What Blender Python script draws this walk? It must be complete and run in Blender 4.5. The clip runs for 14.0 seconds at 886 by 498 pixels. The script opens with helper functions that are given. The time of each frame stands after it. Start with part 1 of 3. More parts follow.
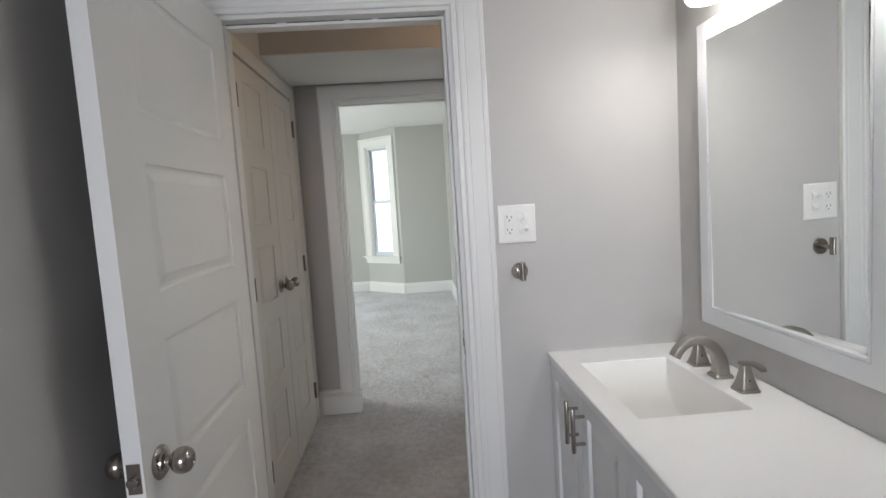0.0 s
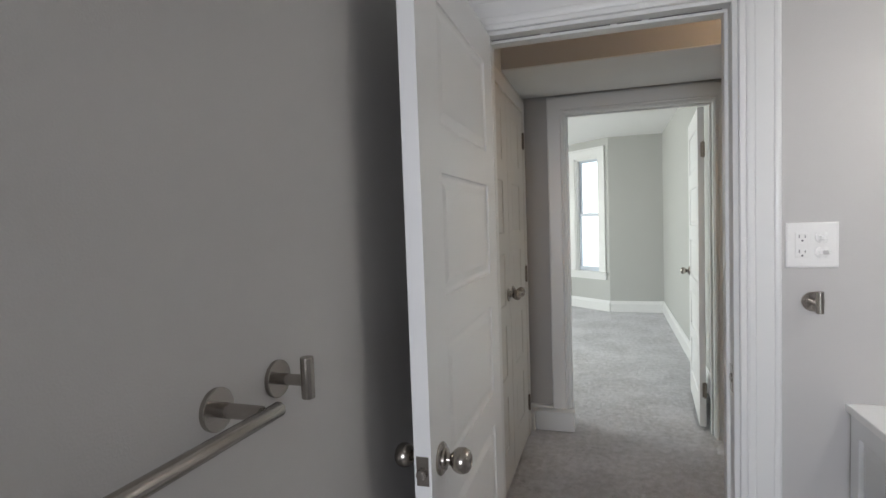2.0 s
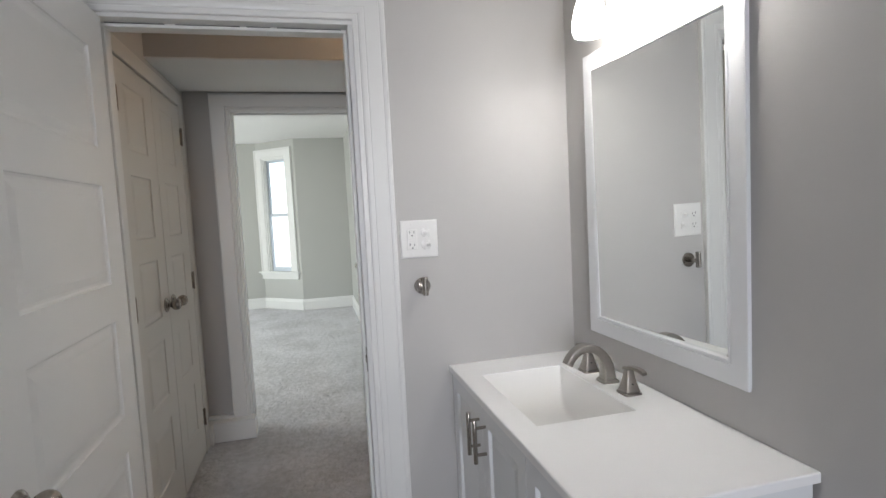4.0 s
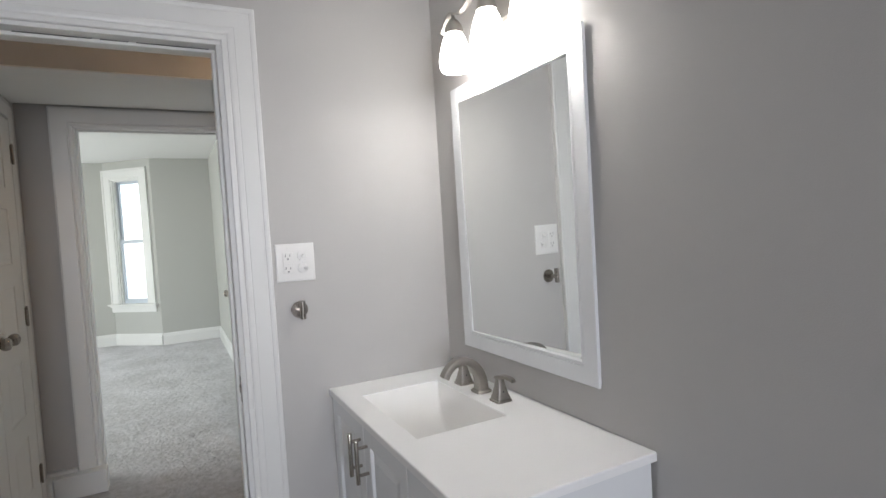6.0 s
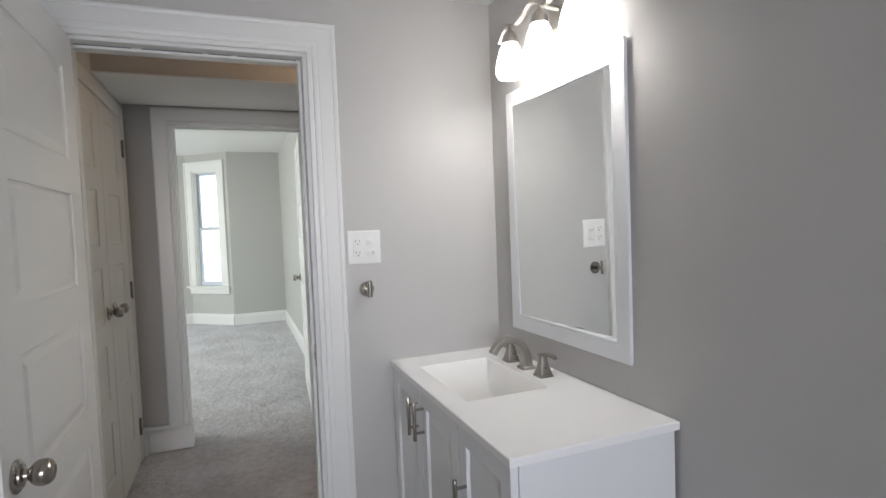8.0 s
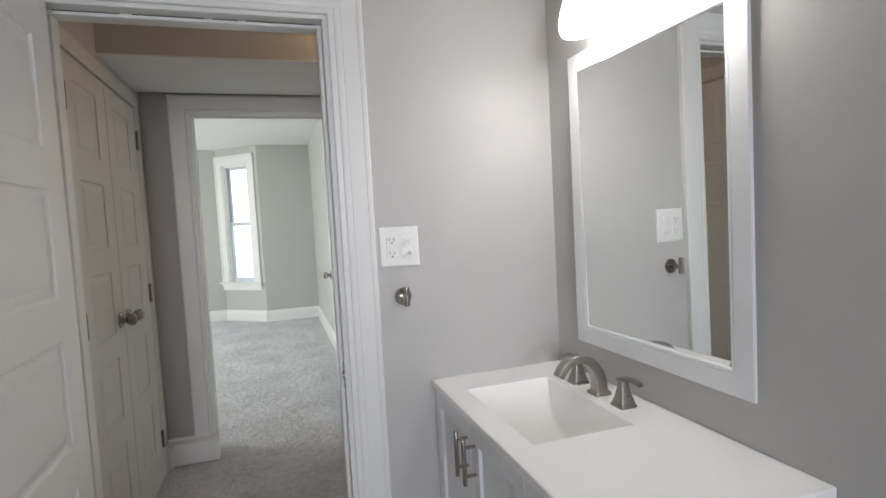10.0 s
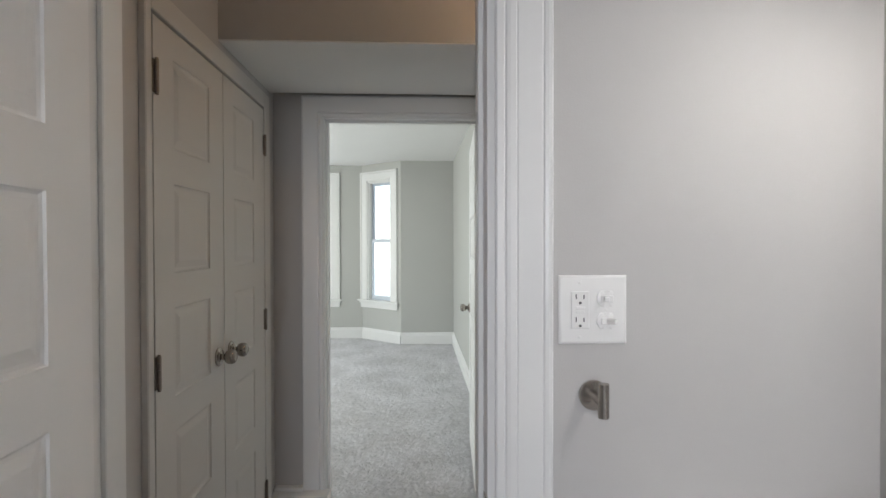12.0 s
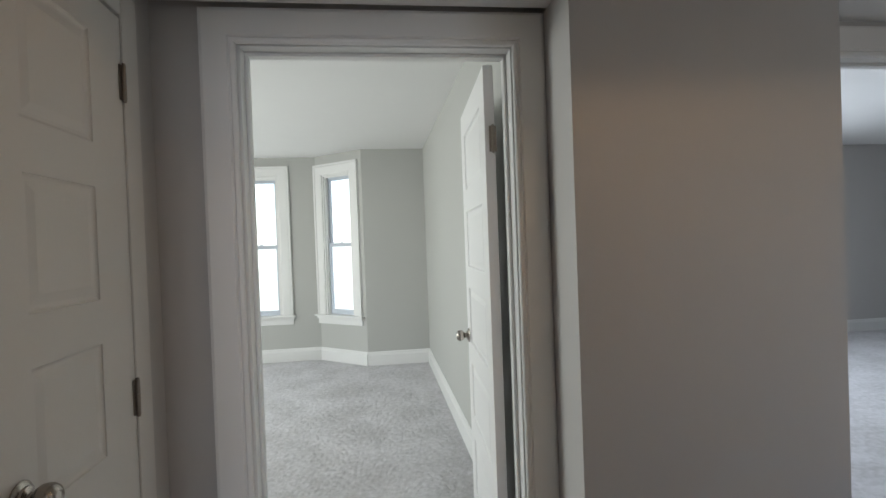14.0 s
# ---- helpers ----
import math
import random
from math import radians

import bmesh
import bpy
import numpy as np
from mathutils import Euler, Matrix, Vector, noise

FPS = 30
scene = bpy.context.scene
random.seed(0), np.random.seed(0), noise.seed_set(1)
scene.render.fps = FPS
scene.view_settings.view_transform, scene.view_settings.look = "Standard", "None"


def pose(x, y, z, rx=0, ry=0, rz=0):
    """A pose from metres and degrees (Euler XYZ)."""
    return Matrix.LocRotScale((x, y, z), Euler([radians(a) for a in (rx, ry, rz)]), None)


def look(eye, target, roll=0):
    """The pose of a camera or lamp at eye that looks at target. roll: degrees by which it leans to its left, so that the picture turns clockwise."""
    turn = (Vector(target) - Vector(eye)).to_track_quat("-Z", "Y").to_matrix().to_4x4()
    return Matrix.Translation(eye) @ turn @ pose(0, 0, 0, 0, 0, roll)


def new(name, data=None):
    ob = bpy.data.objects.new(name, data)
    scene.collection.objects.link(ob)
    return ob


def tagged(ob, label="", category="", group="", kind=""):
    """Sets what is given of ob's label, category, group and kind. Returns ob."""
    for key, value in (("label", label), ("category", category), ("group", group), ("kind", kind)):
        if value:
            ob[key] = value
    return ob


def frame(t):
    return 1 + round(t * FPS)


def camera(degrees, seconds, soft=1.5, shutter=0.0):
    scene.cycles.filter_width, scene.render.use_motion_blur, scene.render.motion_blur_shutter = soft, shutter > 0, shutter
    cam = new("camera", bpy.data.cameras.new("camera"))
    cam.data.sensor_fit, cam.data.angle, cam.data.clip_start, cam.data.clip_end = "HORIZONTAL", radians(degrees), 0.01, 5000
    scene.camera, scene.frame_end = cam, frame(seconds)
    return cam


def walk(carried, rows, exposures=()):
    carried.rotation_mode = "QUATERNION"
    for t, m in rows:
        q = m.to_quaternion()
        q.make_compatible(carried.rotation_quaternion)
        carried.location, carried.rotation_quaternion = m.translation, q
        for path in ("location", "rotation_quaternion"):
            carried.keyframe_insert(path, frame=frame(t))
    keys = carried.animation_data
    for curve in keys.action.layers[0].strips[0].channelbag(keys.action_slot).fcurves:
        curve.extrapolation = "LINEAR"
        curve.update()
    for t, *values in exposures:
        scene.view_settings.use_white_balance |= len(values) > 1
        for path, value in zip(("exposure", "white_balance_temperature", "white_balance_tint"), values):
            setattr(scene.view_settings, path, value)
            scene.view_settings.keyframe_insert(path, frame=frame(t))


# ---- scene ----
cam = camera(80.3, 14.0)
METRES, EYE, TILT, LEAN, TURN = 2.56, 1.36, 0.0, 0.0, -3.1
PATH = [
    (0, (0.159, 0.647, 1.336), (0.26, 2.637, 1.158), -3.6),
    (0.5, (0.126, 0.659, 1.343), (0.018, 2.653, 1.231), -3.3),
    (1, (0.067, 0.667, 1.342), (-0.256, 2.639, 1.242), -2.2),
    (1.5, (-0.007, 0.669, 1.339), (-0.583, 2.581, 1.228), -1.0),
    (2, (-0.034, 0.672, 1.343), (-0.641, 2.575, 1.245), -1.9),
    (2.5, (0.002, 0.684, 1.345), (-0.391, 2.641, 1.229), -1.9),
    (3, (0.055, 0.672, 1.352), (-0.045, 2.667, 1.269), -1.9),
    (3.5, (0.111, 0.657, 1.349), (0.297, 2.647, 1.272), -2.3),
    (4, (0.154, 0.645, 1.339), (0.628, 2.583, 1.194), -2.9),
    (4.2, (0.159, 0.634, 1.333), (0.743, 2.538, 1.153), -3.2),
    (6.3, (0.12, 0.582, 1.335), (1.039, 2.357, 1.28), -3.6),
    (6.5, (0.097, 0.522, 1.329), (0.98, 2.316, 1.303), -2.7),
    (7, (0.039, 0.441, 1.322), (0.807, 2.286, 1.228), -2.2),
    (9.3, (0.1, 0.42, 1.322), (0.796, 2.294, 1.241), -2.8),
    (9.5, (0.106, 0.515, 1.332), (0.78, 2.396, 1.252), -3.6),
    (10, (0.123, 0.743, 1.334), (0.729, 2.645, 1.214), -3.1),
    (10.5, (0.119, 0.977, 1.338), (0.599, 2.912, 1.181), -2.1),
    (11, (0.117, 1.08, 1.365), (0.369, 3.064, 1.349), -1.1),
    (11.5, (0.151, 1.209, 1.37), (0.373, 3.197, 1.348), 0.2),
    (12, (0.173, 1.405, 1.372), (0.272, 3.402, 1.347), -0.1),
    (12.5, (0.104, 1.642, 1.381), (0.224, 3.638, 1.318), -1.3),
    (13, (0.089, 1.904, 1.37), (0.248, 3.893, 1.235), -2.5),
    (13.5, (0.109, 2.18, 1.381), (0.166, 4.178, 1.314), -3.6),
    (14, (0.096, 2.434, 1.388), (0.347, 4.418, 1.36), -2.1),
]
walk(cam, [(t, look(eye, target, roll)) for t, eye, target, roll in PATH],
     [(0, 0.70), (3.0, 0.70), (6.5, 0.70), (10.0, 0.70), (11.0, 0.68), (12.0, 0.60), (12.5, 0.56), (13.0, 0.50), (13.5, 0.52), (14.0, 0.50)])

# ---- sky and lamps ----
def make_world():
    w = bpy.data.worlds.new("sky")
    scene.world = w
    w.use_nodes = True
    nt = w.node_tree
    nt.nodes.clear()
    sky = nt.nodes.new("ShaderNodeTexSky")
    sky.sky_type, sky.sun_disc = "NISHITA", False
    sky.sun_elevation, sky.sun_rotation = radians(48), radians(215)
    bg, out = nt.nodes.new("ShaderNodeBackground"), nt.nodes.new("ShaderNodeOutputWorld")
    bg.inputs["Strength"].default_value = SKY
    nt.links.new(sky.outputs[0], bg.inputs["Color"])
    nt.links.new(bg.outputs[0], out.inputs["Surface"])


def area(name, m, w, h, power, color):
    d = bpy.data.lights.new(name, "AREA")
    d.shape, d.size, d.size_y, d.energy, d.color = "RECTANGLE", w, h, power, color
    ob = new(name, d)
    ob.matrix_world = m
    return ob


SKY = 0.15
BULB, HALL_BULB, DAY_ROOM, DAY_BATH, DAY_SIDE = 6.0, 29.0, 4.6, 8.2, 80.0
FILL_LEFT, FILL_HALL = 66.0, 1.5
scene.view_settings.exposure = 1.2
make_world()
sun = new("sun", bpy.data.lights.new("sun", "SUN"))
sun.data.energy, sun.data.angle, sun.data.color = 2.0, radians(0.5), (1, 0.95, 0.88)
sun.matrix_world = look((0, 0, 0), (-math.sin(radians(215)), -math.cos(radians(215)), -math.tan(radians(48))))


# ---- materials ----
def mat(name, color, rough=0.5, metal=0.0, noise_scale=3.0, vary=0.04, bump=0.05, bump_scale=200.0, fine=0.02, coat=0.0, stretch=(1, 1, 1), spec=0.5):
    m = bpy.data.materials.new(name)
    m.use_nodes = True
    nt = m.node_tree
    b = nt.nodes["Principled BSDF"]
    N = nt.nodes.new
    L = nt.links.new
    tc, mp = N("ShaderNodeTexCoord"), N("ShaderNodeMapping")
    mp.inputs["Scale"].default_value = stretch
    L(tc.outputs["Object"], mp.inputs["Vector"])
    n1, n2 = N("ShaderNodeTexNoise"), N("ShaderNodeTexNoise")
    n1.inputs["Scale"].default_value, n1.inputs["Detail"].default_value = noise_scale, 4
    n2.inputs["Scale"].default_value, n2.inputs["Detail"].default_value = bump_scale, 3
    L(mp.outputs[0], n1.inputs["Vector"])
    L(mp.outputs[0], n2.inputs["Vector"])
    mix = N("ShaderNodeMix")
    mix.data_type = "RGBA"
    lo, hi = [c * (1 - vary) for c in color], [min(1, c * (1 + vary)) for c in color]
    mix.inputs["A"].default_value, mix.inputs["B"].default_value = (*lo, 1), (*hi, 1)
    L(n1.outputs[0], mix.inputs["Factor"])
    mix2 = N("ShaderNodeMix")
    mix2.data_type, mix2.blend_type = "RGBA", "OVERLAY"
    mix2.inputs["Factor"].default_value = fine
    L(mix.outputs["Result"], mix2.inputs["A"])
    L(n2.outputs[0], mix2.inputs["B"])
    L(mix2.outputs["Result"], b.inputs["Base Color"])
    mr = N("ShaderNodeMapRange")
    mr.inputs["To Min"].default_value, mr.inputs["To Max"].default_value = max(0.02, rough - 0.07), min(1, rough + 0.07)
    L(n1.outputs[0], mr.inputs["Value"])
    L(mr.outputs[0], b.inputs["Roughness"])
    b.inputs["Metallic"].default_value, b.inputs["Coat Weight"].default_value = metal, coat
    b.inputs["Specular IOR Level"].default_value = spec
    if bump:
        bp = N("ShaderNodeBump")
        bp.inputs["Strength"].default_value, bp.inputs["Distance"].default_value = bump, 0.002
        L(n2.outputs[0], bp.inputs["Height"])
        L(bp.outputs[0], b.inputs["Normal"])
    return m


M_WALL = mat("wall_paint", (0.495, 0.480, 0.466), 0.55, bump=0.12, bump_scale=350, vary=0.02, noise_scale=2)
M_WALL_ROOM = mat("room_wall_paint", (0.440, 0.441, 0.416), 0.6, bump=0.12, bump_scale=350, vary=0.02, noise_scale=2)
M_CEIL = mat("ceiling_paint", (0.78, 0.775, 0.76), 0.8, bump=0.15, bump_scale=300, vary=0.02)
M_TRIM = mat("trim_paint", (0.73, 0.727, 0.712), 0.36, bump=0, vary=0.008, noise_scale=5)
M_HINGE = mat("aged_nickel", (0.28, 0.245, 0.21), 0.38, 1.0, bump=0.03, vary=0.1, noise_scale=40)
M_DOOR = mat("door_paint", (0.79, 0.785, 0.775), 0.38, bump=0.05, bump_scale=90, vary=0.015, noise_scale=4)
# beige, and darker than M_DOOR so the colour carries the hall's shade
M_CLOSET = mat("shaded_closet_paint", (0.60, 0.578, 0.545), 0.38, bump=0.05, bump_scale=90, vary=0.015, noise_scale=4)
M_NICKEL = mat("brushed_nickel", (0.40, 0.365, 0.33), 0.24, 1.0, bump=0.05, bump_scale=120, vary=0.08, noise_scale=30, stretch=(1, 1, 6))
M_FAUCET = mat("faucet_nickel", (0.36, 0.335, 0.305), 0.36, 1.0, bump=0.03, bump_scale=150, vary=0.08, noise_scale=25)
M_LAMP = mat("satin_nickel", (0.49, 0.47, 0.44), 0.36, 1.0, bump=0.03, bump_scale=150, vary=0.06, noise_scale=25)
M_DARK = mat("dark_gap", (0.02, 0.02, 0.02), 0.8, bump=0)
M_COUNTER = mat("cultured_marble", (0.90, 0.895, 0.89), 0.34, bump=0, vary=0.01, spec=0.3)
M_BASIN = mat("basin_gloss", (0.86, 0.85, 0.83), 0.12, bump=0, vary=0.01)
M_CABINET = mat("cabinet_paint", (0.78, 0.79, 0.80), 0.35, bump=0.05, bump_scale=80, vary=0.02)
M_PLASTIC = mat("white_plastic", (0.82, 0.81, 0.79), 0.25, bump=0, vary=0.01)
M_SLOT = mat("outlet_slot", (0.09, 0.09, 0.09), 0.5, bump=0)
# white vinyl, its backlit bluish shade put into the colour
M_VINYL = mat("window_vinyl", (0.56, 0.605, 0.67), 0.35, bump=0.03, vary=0.02)
M_TILE = mat("floor_tile", (0.45, 0.44, 0.42), 0.3, bump=0.05, vary=0.08, noise_scale=5)


def carpet_material():
    m = bpy.data.materials.new("carpet")
    m.use_nodes = True
    nt = m.node_tree
    b = nt.nodes["Principled BSDF"]
    N, L = nt.nodes.new, nt.links.new
    tc = N("ShaderNodeTexCoord")
    big, mid, tiny = N("ShaderNodeTexNoise"), N("ShaderNodeTexNoise"), N("ShaderNodeTexNoise")
    for n, s, d in ((big, 2.6, 4), (mid, 26, 6), (tiny, 300, 3)):
        n.inputs["Scale"].default_value, n.inputs["Detail"].default_value = s, d
        L(tc.outputs["Object"], n.inputs["Vector"])
    a = N("ShaderNodeMath")
    a.operation = "ADD"
    L(big.outputs[0], a.inputs[0])
    L(mid.outputs[0], a.inputs[1])
    ramp = N("ShaderNodeMapRange")
    ramp.inputs["From Min"].default_value, ramp.inputs["From Max"].default_value = 0.78, 1.22
    L(a.outputs[0], ramp.inputs["Value"])
    c = N("ShaderNodeMix")
    c.data_type = "RGBA"
    c.inputs["A"].default_value, c.inputs["B"].default_value = (0.47, 0.462, 0.472, 1), (0.65, 0.64, 0.662, 1)
    L(ramp.outputs[0], c.inputs["Factor"])
    o = N("ShaderNodeMix")
    o.data_type, o.blend_type = "RGBA", "OVERLAY"
    o.inputs["Factor"].default_value = 0.22
    L(c.outputs["Result"], o.inputs["A"])
    L(tiny.outputs[0], o.inputs["B"])
    L(o.outputs["Result"], b.inputs["Base Color"])
    b.inputs["Roughness"].default_value = 1.0
    b.inputs["Specular IOR Level"].default_value = 0.1
    b.inputs["Sheen Weight"].default_value, b.inputs["Sheen Roughness"].default_value = 0.25, 0.5
    bp = N("ShaderNodeBump")
    bp.inputs["Strength"].default_value, bp.inputs["Distance"].default_value = 0.6, 0.006
    L(tiny.outputs[0], bp.inputs["Height"])
    L(bp.outputs[0], b.inputs["Normal"])
    return m


def simple(name, **kw):
    m = bpy.data.materials.new(name)
    m.use_nodes = True
    b = m.node_tree.nodes["Principled BSDF"]
    for k, v in kw.items():
        b.inputs[k.replace("_", " ")].default_value = v
    return m


M_CARPET = carpet_material()
M_MIRROR = simple("mirror_glass", Base_Color=(0.86, 0.88, 0.87, 1), Metallic=1.0, Roughness=0.01)
M_GLASS = simple("window_glass", Base_Color=(0.97, 0.99, 1, 1), Roughness=0.0, IOR=1.45, Transmission_Weight=1.0)
M_SHADE = simple("lit_frosted_glass", Base_Color=(0.95, 0.95, 0.93, 1), Roughness=0.3, Emission_Color=(1, 0.965, 0.925, 1), Emission_Strength=BULB)
M_BULB = simple("lit_bulb", Base_Color=(0.95, 0.95, 0.93, 1), Roughness=0.3, Emission_Color=(1, 0.98, 0.955, 1), Emission_Strength=BULB * 7.5)
M_HALL_LAMP = simple("lit_hall_diffuser", Base_Color=(0.9, 0.85, 0.75, 1), Roughness=0.4, Emission_Color=(1, 0.65, 0.36, 1), Emission_Strength=HALL_BULB)


# ---- building blocks ----
def box(bm, x0, x1, y0, y1, z0, z1):
    v = [bm.verts.new(p) for p in ((x0, y0, z0), (x1, y0, z0), (x1, y1, z0), (x0, y1, z0), (x0, y0, z1), (x1, y0, z1), (x1, y1, z1), (x0, y1, z1))]
    for f in ((0, 3, 2, 1), (4, 5, 6, 7), (0, 1, 5, 4), (1, 2, 6, 5), (2, 3, 7, 6), (3, 0, 4, 7)):
        bm.faces.new([v[i] for i in f])
    return v


def boxes(*spans, bevel=0.0, seg=1):
    bm = bmesh.new()
    for s in spans:
        box(bm, *s)
    if bevel:
        bmesh.ops.bevel(bm, geom=bm.edges[:], offset=bevel, segments=seg, affect="EDGES", profile=0.5)
    return bm


def part(name, bm, material, parent=None, label="", category="", group="", kind="", smooth=False, m=None):
    me = bpy.data.meshes.new(name)
    bmesh.ops.recalc_face_normals(bm, faces=bm.faces[:])
    bm.to_mesh(me)
    bm.free()
    me.materials.append(material)
    if smooth:
        me.polygons.foreach_set("use_smooth", [True] * len(me.polygons))
        me.set_sharp_from_angle(angle=radians(38))
    ob = new(name, me)
    if parent is not None:
        ob.parent = parent
    if m is not None:
        ob.matrix_basis = m
    return tagged(ob, label, category, group, kind)


def root(name, m=None, label="", category="", group="", kind=""):
    ob = new(name)
    ob.empty_display_size = 0.05
    if m is not None:
        ob.matrix_basis = m
    return tagged(ob, label, category, group, kind)


def rings(bm, loops, close_ends=True):
    """Joins loops of points, in order, into a skin."""
    rows = [[bm.verts.new(p) for p in lp] for lp in loops]
    n = len(rows[0])
    for a, b in zip(rows, rows[1:]):
        for i in range(n):
            bm.faces.new((a[i], a[(i + 1) % n], b[(i + 1) % n], b[i]))
    if close_ends:
        bm.faces.new(rows[0][::-1])
        bm.faces.new(rows[-1])


def lathe(profile, n=24, m=None):
    """A turned solid from (radius, height) pairs about z."""
    bm = bmesh.new()
    rings(bm, [[(r * math.cos(2 * math.pi * i / n), r * math.sin(2 * math.pi * i / n), z) for i in range(n)] for r, z in profile])
    if m is not None:
        bm.transform(m)
    return bm


def merge(*bms):
    out = bms[0]
    for b in bms[1:]:
        me = bpy.data.meshes.new("tmp")
        b.to_mesh(me)
        b.free()
        out.from_mesh(me)
        bpy.data.meshes.remove(me)
    return out


def sweep_u(x0, x1, z0, z1, profile, face_y, sign=-1, bottom=False):
    """A mitred moulding round an opening x0..x1 up to z1; profile: (distance outwards, thickness); sign: which way it stands off face_y."""
    bm = bmesh.new()
    loops = []
    for cx, cz, sx, sz in ((x0, z0, -1, -1 if bottom else 0), (x0, z1, -1, 1), (x1, z1, 1, 1), (x1, z0, 1, -1 if bottom else 0)):
        loops.append([(cx + sx * u, face_y + sign * v, cz + sz * u) for u, v in profile])
    if bottom:
        loops.append(loops[0])
    rings(bm, loops, not bottom)
    return bm


CASING = [(0, 0.0), (0, 0.011), (0.003, 0.013), (0.014, 0.0135), (0.017, 0.0118), (0.020, 0.0142), (0.026, 0.0158), (0.0355, 0.0162), (0.0375, 0.0152), (0.040, 0.0165),
          (0.058, 0.0168), (0.080, 0.0170), (0.082, 0.0160), (0.085, 0.0180), (0.091, 0.0192), (0.097, 0.0185), (0.100, 0.016), (0.100, 0.0)]


def casing_profile(width):
    """The fluted casing, stretched in its flat part to a width."""
    extra = width - 0.1
    return [(u if u < 0.06 else u + extra, v) for u, v in CASING]


FLAT_CASING = [(0, 0.0), (0, 0.010), (0.004, 0.014), (0.012, 0.016), (0.018, 0.012), (0.024, 0.018), (0.094, 0.019), (0.103, 0.016), (0.103, 0.0)]


def pierced(a0, a1, z0, z1, holes, lo, hi, along="x"):
    """One connected slab a0..a1 by z0..z1, lo..hi thick, with holes (from, to, bottom, top)."""
    A = sorted({a0, a1, *(v for h in holes for v in h[:2])})
    Z = sorted({z0, z1, *(min(max(v, z0), z1) for h in holes for v in h[2:])})
    solid = {(i, k) for i in range(len(A) - 1) for k in range(len(Z) - 1)
             if not any(h[0] - 1e-6 <= A[i] and A[i + 1] <= h[1] + 1e-6 and h[2] - 1e-6 <= Z[k] and Z[k + 1] <= h[3] + 1e-6 for h in holes)}
    bm, verts = bmesh.new(), {}

    def V(i, k, side):
        if (i, k, side) not in verts:
            b = hi if side else lo
            verts[i, k, side] = bm.verts.new((A[i], b, Z[k]) if along == "x" else (b, A[i], Z[k]))
        return verts[i, k, side]
    for i, k in solid:
        for side in (0, 1):
            bm.faces.new((V(i, k, side), V(i + 1, k, side), V(i + 1, k + 1, side), V(i, k + 1, side)))
        for di, dk, p, q in ((-1, 0, (i, k), (i, k + 1)), (1, 0, (i + 1, k), (i + 1, k + 1)), (0, -1, (i, k), (i + 1, k)), (0, 1, (i, k + 1), (i + 1, k + 1))):
            if (i + di, k + dk) not in solid:
                bm.faces.new((V(*p, 0), V(*q, 0), V(*q, 1), V(*p, 1)))
    return bm


def wall(name, span_x, span_y, height, holes=(), along="x", material=None, z0=0.0):
    """A wall with holes (from, to, bottom, top) along its length."""
    (a0, a1), (lo, hi) = (span_x, span_y) if along == "x" else (span_y, span_x)
    return part(name, pierced(a0, a1, z0, height, holes, lo, hi, along), material or M_WALL, kind="structure")


# ---- the plan ----
BX0, BX1, BY0, BY1, BZ = -0.50, 1.035, -2.30, 2.338, 2.19
HY0, HY1, HX0, HX1, HZ = 2.47, 4.10, -0.55, 2.75, 2.47
RX0, RX1, RY0, RY1 = -3.60, 0.665, 4.22, 8.488
D1 = (-0.403, 0.298, 1.930)
D2 = (-0.293, 0.548, 2.004)
D3 = (1.66, 2.42, 1.985)
T = 0.02


def frame_board(name, x0, x1, z1, y0, y1, parent, stop=None):
    bm = boxes((x0 - T, x0, y0, y1, 0, z1), (x1, x1 + T, y0, y1, 0, z1), (x0 - T, x1 + T, y0, y1, z1, z1 + T), bevel=0.001)
    if stop:
        s0, s1 = stop
        bm = merge(bm, boxes((x0, x0 + 0.011, s0, s1, 0.001, z1 - 0.011), (x1 - 0.011, x1, s0, s1, 0.001, z1 - 0.011), (x0, x1, s0, s1, z1 - 0.011, z1), bevel=0.002))
    return part(name, bm, M_TRIM, parent)


wall("wall_bath_left", (BX0 - 0.12, BX0), (BY0 - 0.12, BY1), BZ, along="y")
OUT = 0.5  # the right wall stands this many degrees out of square
part("wall_bath_right", boxes((0, 0.12, BY0 - 0.12 - BY1, 0, 0, BZ)), M_WALL, kind="structure", m=pose(BX1, BY1, 0, 0, 0, OUT))
wall("wall_bath_back", (BX0, BX1 + 0.2), (BY0 - 0.12, BY0), BZ, holes=[(-0.48, 0.12, 0.95, 2.0)])
# first hole is the door; the second is added, unseen, for the hall's fill lamp
wall("wall_bath_hall", (-0.67, HX1 + 0.12), (BY1, HY0), HZ, holes=[(D1[0] - T, D1[1] + T, 0, D1[2] + T), (1.85, 2.60, 0.7, 2.0)])
part("ceiling_bath", boxes((BX0 - 0.12, BX1 + 0.3, BY0 - 0.12, BY1, BZ, BZ + 0.1)), M_CEIL, kind="structure")
part("floor_bath", boxes((BX0 - 0.12, BX1 + 0.3, BY0 - 0.12, 2.40, -0.1, 0.0)), M_TILE, kind="structure")

